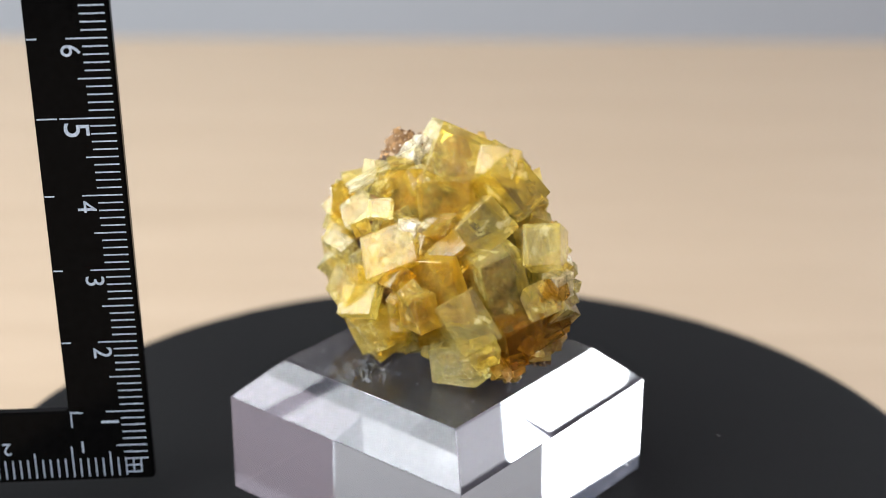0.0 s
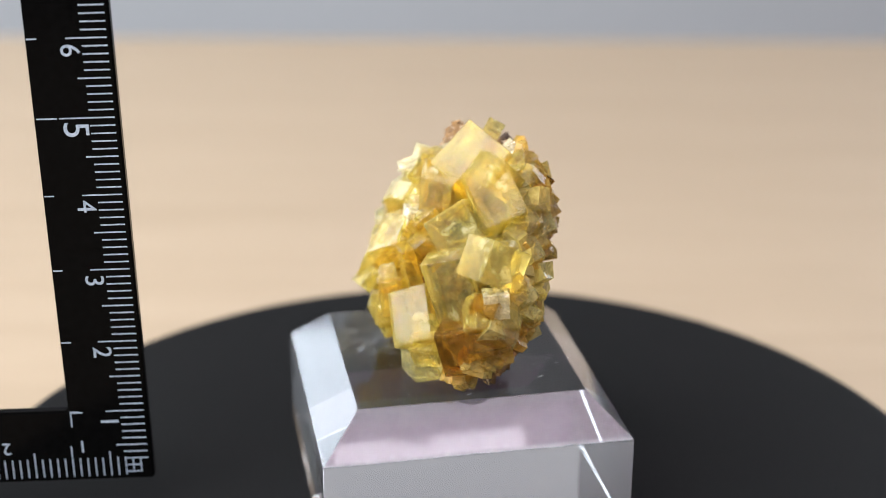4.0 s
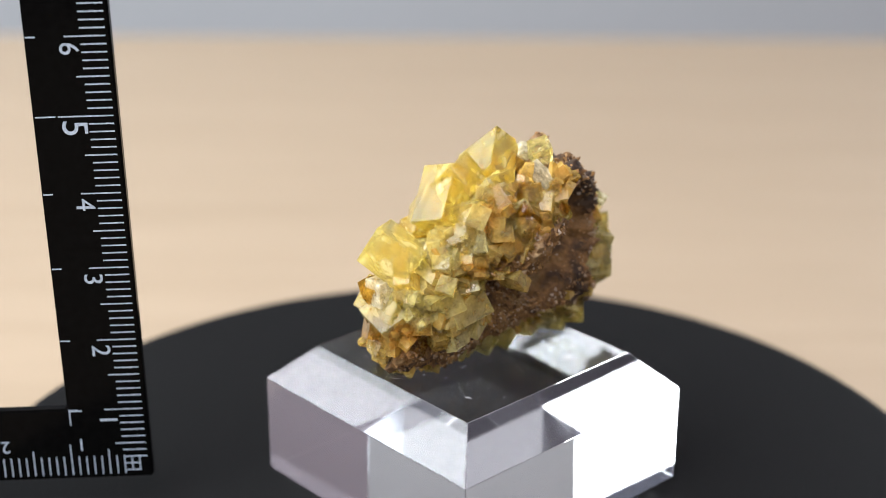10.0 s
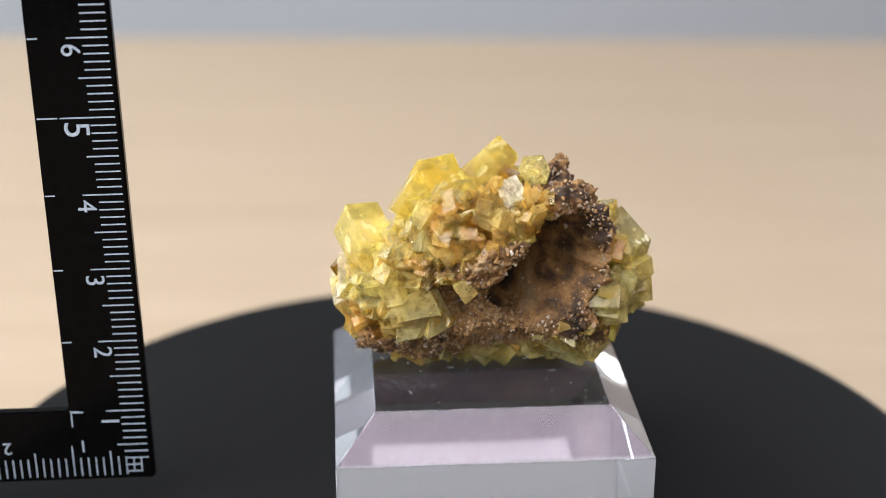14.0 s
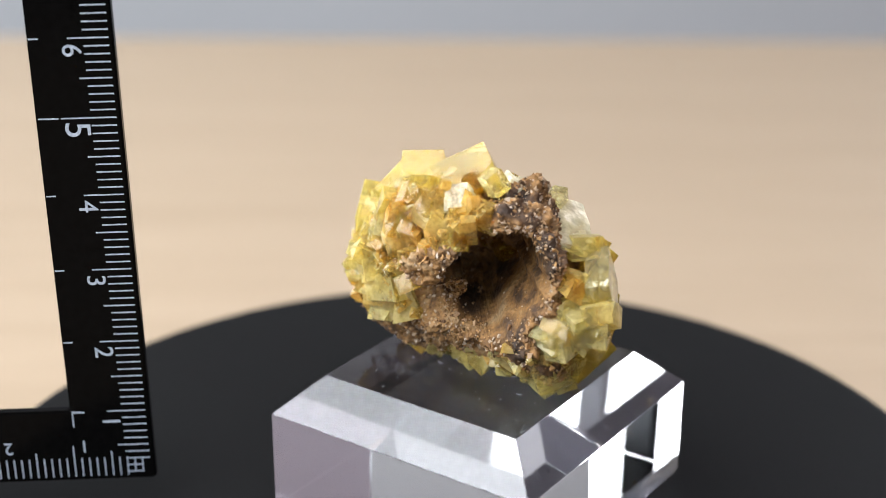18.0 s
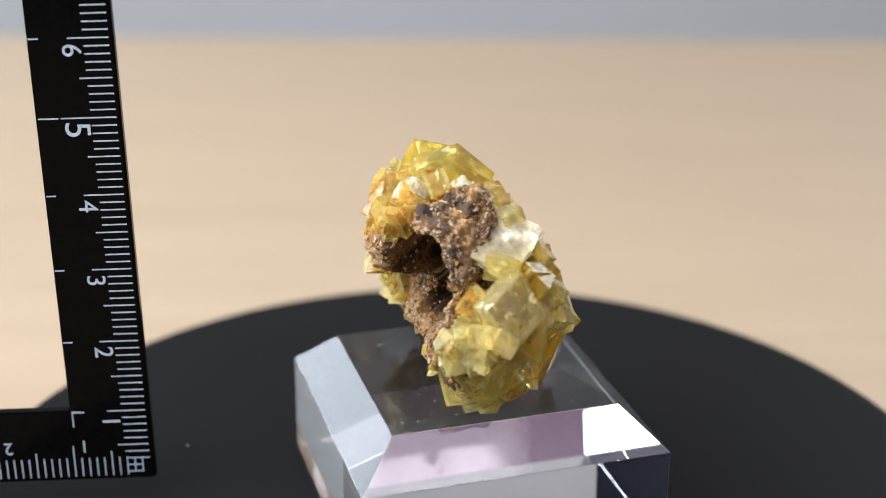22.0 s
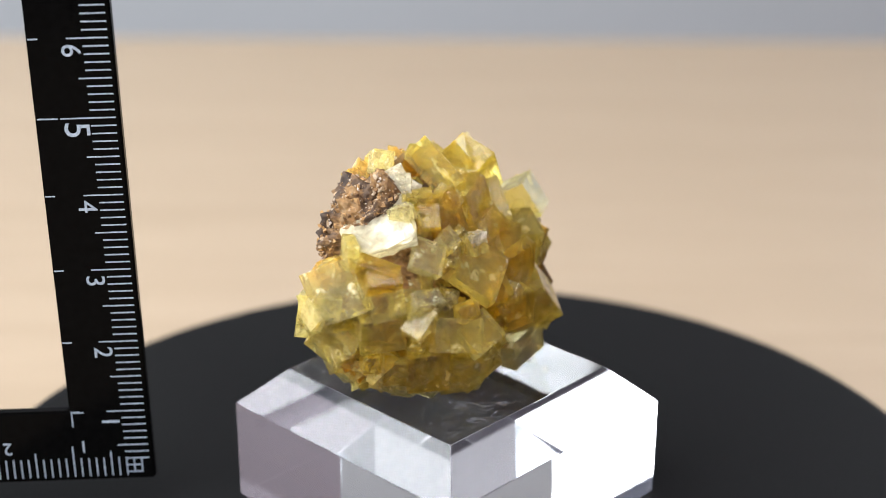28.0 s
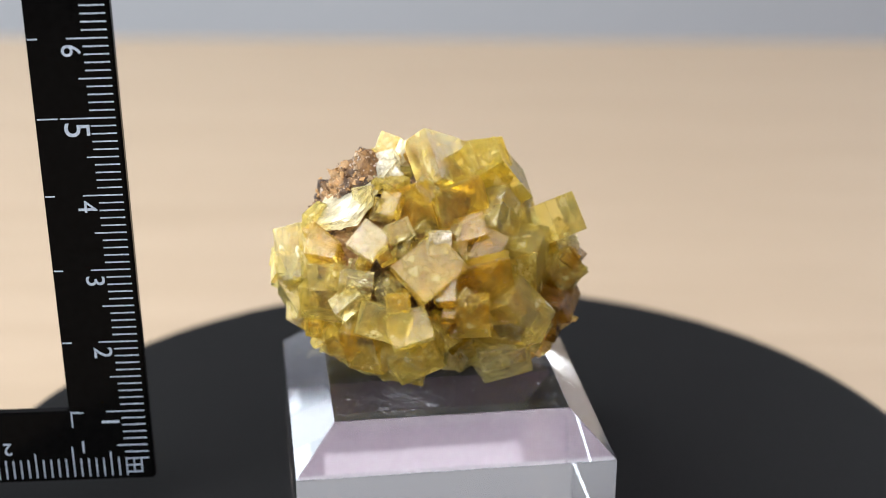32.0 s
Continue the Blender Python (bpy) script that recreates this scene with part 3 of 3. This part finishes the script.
def small_crystals():
    """Little cubes in the joints between the large ones."""
    rng = random.Random(17)
    for d in spread(360):
        d = (d + Vector([rng.uniform(-0.06, 0.06) for _ in range(3)])).normalized()
        side = d.dot(AX_N)
        if side > 0.05 or d.angle(KNOB - CENTRE) < 0.5:
            continue
        size = 1.5 + 2.0 * rng.random() ** 1.6
        p = CENTRE + d * reach(d) * rng.uniform(0.72, 0.90)
        if inside(p + d * size * 0.2, 1.05) or over(p, d):
            continue
        m = d.to_track_quat("Z", "Y").to_matrix() @ Euler((rng.gauss(0, 0.5), rng.gauss(0, 0.5), rng.uniform(0, 6.28))).to_matrix()
        m = m.to_4x4() @ Matrix.Diagonal((size * rng.uniform(0.7, 1.25), size * rng.uniform(0.7, 1.25), size * 1.3, 1))
        m.translation = p - d * size * 0.5
        pick = rng.random()
        mat = AMBER if (p - BROWN).length < 7.5 else (AMBER if pick < 0.08 else (GOLD if pick < 0.50 else (FROSTED if pick > 0.85 else YELLOW)))
        place_crystal(mat, Matrix.Scale(MM, 4) @ m)


def build_druse(name, mat, label, count, seed, accept, lo, hi):
    """Many small intergrown crystals in one crust."""
    rng = random.Random(seed)
    verts, faces = [], []
    for d in spread(count):
        d = (d + Vector([rng.uniform(-0.05, 0.05) for _ in range(3)])).normalized()
        p = CENTRE + d * reach(d)
        chance = accept(d, p)
        if rng.random() > chance:
            continue
        size = rng.uniform(lo, hi)
        p = CENTRE + d * (reach(d) * 0.955 - size * 0.30)
        if inside(p + d * size * 0.3, 1.08):
            continue
        m = d.to_track_quat("Z", "Y").to_matrix() @ Euler((rng.gauss(0, 0.6), rng.gauss(0, 0.6), rng.uniform(0, 6.28))).to_matrix()
        h = [size * rng.uniform(0.35, 0.65), size * rng.uniform(0.35, 0.65), size * rng.uniform(0.45, 0.95)]
        base = len(verts)
        lean = Vector((rng.uniform(-0.25, 0.25), rng.uniform(-0.25, 0.25), 0)) * size
        taper = rng.uniform(0.15, 1.0)
        for sz in (-1, 1):
            for sx, sy in ((-1, -1), (1, -1), (1, 1), (-1, 1)):
                t = 1.0 if sz < 0 else taper
                q = Vector((sx * h[0] * t, sy * h[1] * t, sz * h[2] + (rng.uniform(-0.15, 0.15) * size if sz > 0 else 0)))
                verts.append((p + m @ (q + (lean if sz > 0 else lean * 0))) * MM)
        for f in ((3, 2, 1, 0), (4, 5, 6, 7), (0, 1, 5, 4), (1, 2, 6, 5), (2, 3, 7, 6), (3, 0, 4, 7)):
            faces.append([base + k for k in f])
    me = bpy.data.meshes.new(name)
    me.from_pydata(verts, [], faces)
    me.materials.append(mat)
    ob = new(name, me)
    ob.parent = SPECIMEN
    tagged(ob, label, kind="stuff")


fill_crystals()
small_crystals()
# small crystals round the broken edge: pale near the dome, amber towards the rock


def bare(p):
    return in_pit(p, 1.06) > 0.08 or (p - KNOB).length < 4.4 or off_line(p, RIDGE) < 2.6 or off_line(p, SILL) < 3.4 or (Vector((2.0, 10.0, 30.0)) - p).length < 3.5 or off_line(p, BELLY) < 4.4 or off_line(p, RIM) < 2.6 or (p - FOOT).length < 3.0


def pale_chance(d, p):
    if bare(p) or (p - BROWN).length < 7.5:
        return 0.0
    side = d.dot(AX_N)
    return 0.85 * smooth(side, 0.02, 0.16) * (1 - smooth(side, 0.52, 0.76)) * smooth(off_line(p, RIDGE), 8.0, 13.0)


def amber_chance(d, p):
    if bare(p):
        return 0.0
    side, brown = d.dot(AX_N), 0.35 * ((p - BROWN).length < 7.5)
    rich = 0.95 if off_line(p, RIDGE) < 11.0 or brown else (0.45 if off_line(p, RIM) < 4.5 else 0.2)
    return rich * smooth(side, 0.10 - brown, 0.24 - brown) * (1 - 0.95 * smooth(side, 0.52, 0.70))


build_druse("pale_crust", PALE_DRUSE, "crust of small pale yellow crystals", 1900, 8, pale_chance, 1.6, 3.8)
build_druse("amber_crust", DRUSE, "crust of small amber crystals", 4200, 3, amber_chance, 0.9, 2.7)


def build_crumbs():
    """Angular grains that stick to the bare rock."""
    rng = random.Random(12)
    verts, faces = [], []
    for d in spread(30000):
        skin = CENTRE + d * reach(d)
        near = d.angle(KNOB - CENTRE) < 0.45 or d.angle(FOOT - CENTRE) < 0.2 or off_line(skin, BELLY) < 3.0 or off_line(skin, RIM) < 1.6
        if d.dot(AX_N) < 0.35 and not near:
            continue
        p, pit = rock(d)
        if rng.random() > (1.0 if near else 0.5) * (1 - 0.9 * pit):
            continue
        size = 0.09 + 0.32 * rng.random() ** 2.6 * (1.1 if near else 1.0) * (1 - 0.5 * pit)
        m = Euler([rng.uniform(0, 6.28) for _ in range(3)]).to_matrix()
        p = p + d * rng.uniform(0.0, 0.6)
        base = len(verts)
        for sx in (-1, 1):
            for sy in (-1, 1):
                for sz in (-1, 1):
                    verts.append((p + m @ Vector((sx * rng.uniform(0.1, 1.1), sy * rng.uniform(0.1, 1.0), sz * rng.uniform(0.1, 0.9))) * size) * MM)
        for f in ((0, 1, 3, 2), (4, 6, 7, 5), (0, 4, 5, 1), (2, 3, 7, 6), (0, 2, 6, 4), (1, 5, 7, 3)):
            faces.append([base + k for k in f])
    me = bpy.data.meshes.new("rock_grain")
    me.from_pydata(verts, [], faces)
    me.materials.append(GRAINS)
    ob = new("rock_grain", me)
    ob.parent = SPECIMEN
    tagged(ob, "coarse rusty, grey and whitish grains on the rock", kind="stuff")


build_crumbs()


# ------------------------------------------------------------------ L-shaped scale
def text_mesh(body, size, depth=0.00003):
    cu = bpy.data.curves.new("numeral", "FONT")
    cu.body, cu.size, cu.extrude = body, size, depth
    cu.align_x, cu.align_y = "CENTER", "CENTER"
    tmp = bpy.data.objects.new("numeral", cu)
    scene.collection.objects.link(tmp)
    me = bpy.data.meshes.new_from_object(tmp.evaluated_get(bpy.context.evaluated_depsgraph_get()))
    bpy.data.objects.remove(tmp)
    me.materials.append(PRINT)
    return me


def build_scale():
    s = tagged(new("scale_ruler"), "black plastic L-shaped centimetre scale with white marks", "ruler")
    s.matrix_basis = pose(-0.0414, -0.0067, 0.0044, 0, 0, 2.78) @ pose(0, 0, 0, -1.74) @ pose(0, 0, 0, 0, -1.31)
    cm = 0.01
    x0, x1, zt, xl = -0.99 * cm, 0.06 * cm, 8.6 * cm, -8.0 * cm
    # one L outline, pushed back to its thickness
    bm = bmesh.new()
    outline = [(x1, -0.01 * cm), (x1, zt), (x0, zt), (x0, 1.02 * cm), (xl, 1.02 * cm), (xl, -0.01 * cm)]
    front = [bm.verts.new((x, 0, z)) for x, z in outline]
    back = [bm.verts.new((x, 0.0016, z)) for x, z in outline]
    bm.faces.new(front)
    bm.faces.new(back[::-1])
    for k in range(6):
        bm.faces.new((front[k], back[k], back[(k + 1) % 6], front[(k + 1) % 6]))
    bmesh.ops.recalc_face_normals(bm, faces=bm.faces[:])
    bmesh.ops.bevel(bm, geom=[e for e in bm.edges], offset=0.00025, segments=2, affect="EDGES")
    part("blade", bm, RULER, s)
    # foot that carries the blade, clear of the platter
    part("foot", box_bm(xl - 0.004, xl + 0.006, -0.012, 0.014, TABLE_Z - 0.0044, 0.0, 0.001), RULER, s, "small black upright foot")

    shapes = {}

    def bar(xa, xb, za, zb):
        """One printed mark; marks of one size share a mesh."""
        w, ht = round(xb - xa, 6), round(zb - za, 6)
        if (w, ht) not in shapes:
            shapes[w, ht] = mesh_of(box_bm(-w / 2, w / 2, -0.00003, 0.0001, -ht / 2, ht / 2), "mark", PRINT)
        ob = new("mark", shapes[w, ht])
        ob.parent = s
        ob.location = ((xa + xb) / 2, 0, (za + zb) / 2)

    h = 0.0088 * cm
    for k in range(4, 86):
        z = k * 0.1 * cm
        ln = 0.5 if k % 10 == 0 else (0.4 if k % 5 == 0 else 0.31)
        if k == 50:
            ln = 0.68
        bar(-ln * cm, 0, z - h, z + h)
        if k % 10 == 0:
            bar(-(0.97 if k != 50 else 0.96) * cm, -(0.85 if k != 50 else 0.71) * cm, z - h, z + h)
    for k in range(3, 79):
        x = -k * 0.1 * cm
        ln = 0.45 if k % 10 == 0 else (0.36 if k % 5 == 0 else 0.27)
        bar(x - h, x + h, 0.05 * cm, (0.05 + ln) * cm)
    # square grid at the zero corner and the short cross at the inner corner
    for k in range(3):
        bar((-0.3 + 0.1 * k) * cm - h, (-0.3 + 0.1 * k) * cm + h, 0.1 * cm, 0.3 * cm)
        bar(-0.31 * cm, (-0.09 + 0.09 * (k == 2)) * cm, (0.1 + 0.1 * k) * cm - h, (0.1 + 0.1 * k) * cm + h)
    bar(-0.96 * cm - h, -0.96 * cm + h, 0.78 * cm, 1.0 * cm)
    bar(-0.97 * cm, -0.8 * cm, 0.99 * cm - h, 0.99 * cm + h)
    for d in range(1, 9):
        size = 0.45 if d == 5 else 0.34
        ob = new("numeral", text_mesh(str(d), size * cm))
        ob.parent = s
        ob.matrix_basis = pose((-0.50 if d == 5 else -0.47) * cm, -0.00003, (d - 0.15) * cm, 90, 0, 0) @ pose(0, 0, 0, 0, 0, -90)
    for d in range(1, 8):
        ob = new("numeral", text_mesh(str(d), 0.25 * cm))
        ob.parent = s
        ob.matrix_basis = pose((-d + 0.15) * cm, -0.00003, 0.50 * cm, 90, 0, 0) @ pose(0, 0, 0, 0, 0, 180)


build_scale()


# ------------------------------------------------------------------ the turning
def motions():
    # small unevenness of the motor, degrees about a steady turn
    sway = [(0, 0.24), (3, -0.19), (6, -0.70), (9, -0.29), (12, -0.05), (14.5, 0.44), (17, 0.33), (20, 0.78), (23, 0.90), (25.5, 0.08), (28, -1.05), (30, -0.10), (32, -0.38)]
    rows = [(t, pose(0, 0, 0, 0, 0, -9.757 * t + off)) for t, off in sway]
    for thing in (PLAT, BLOCK, SPECIMEN):
        walk(thing, rows)


motions()
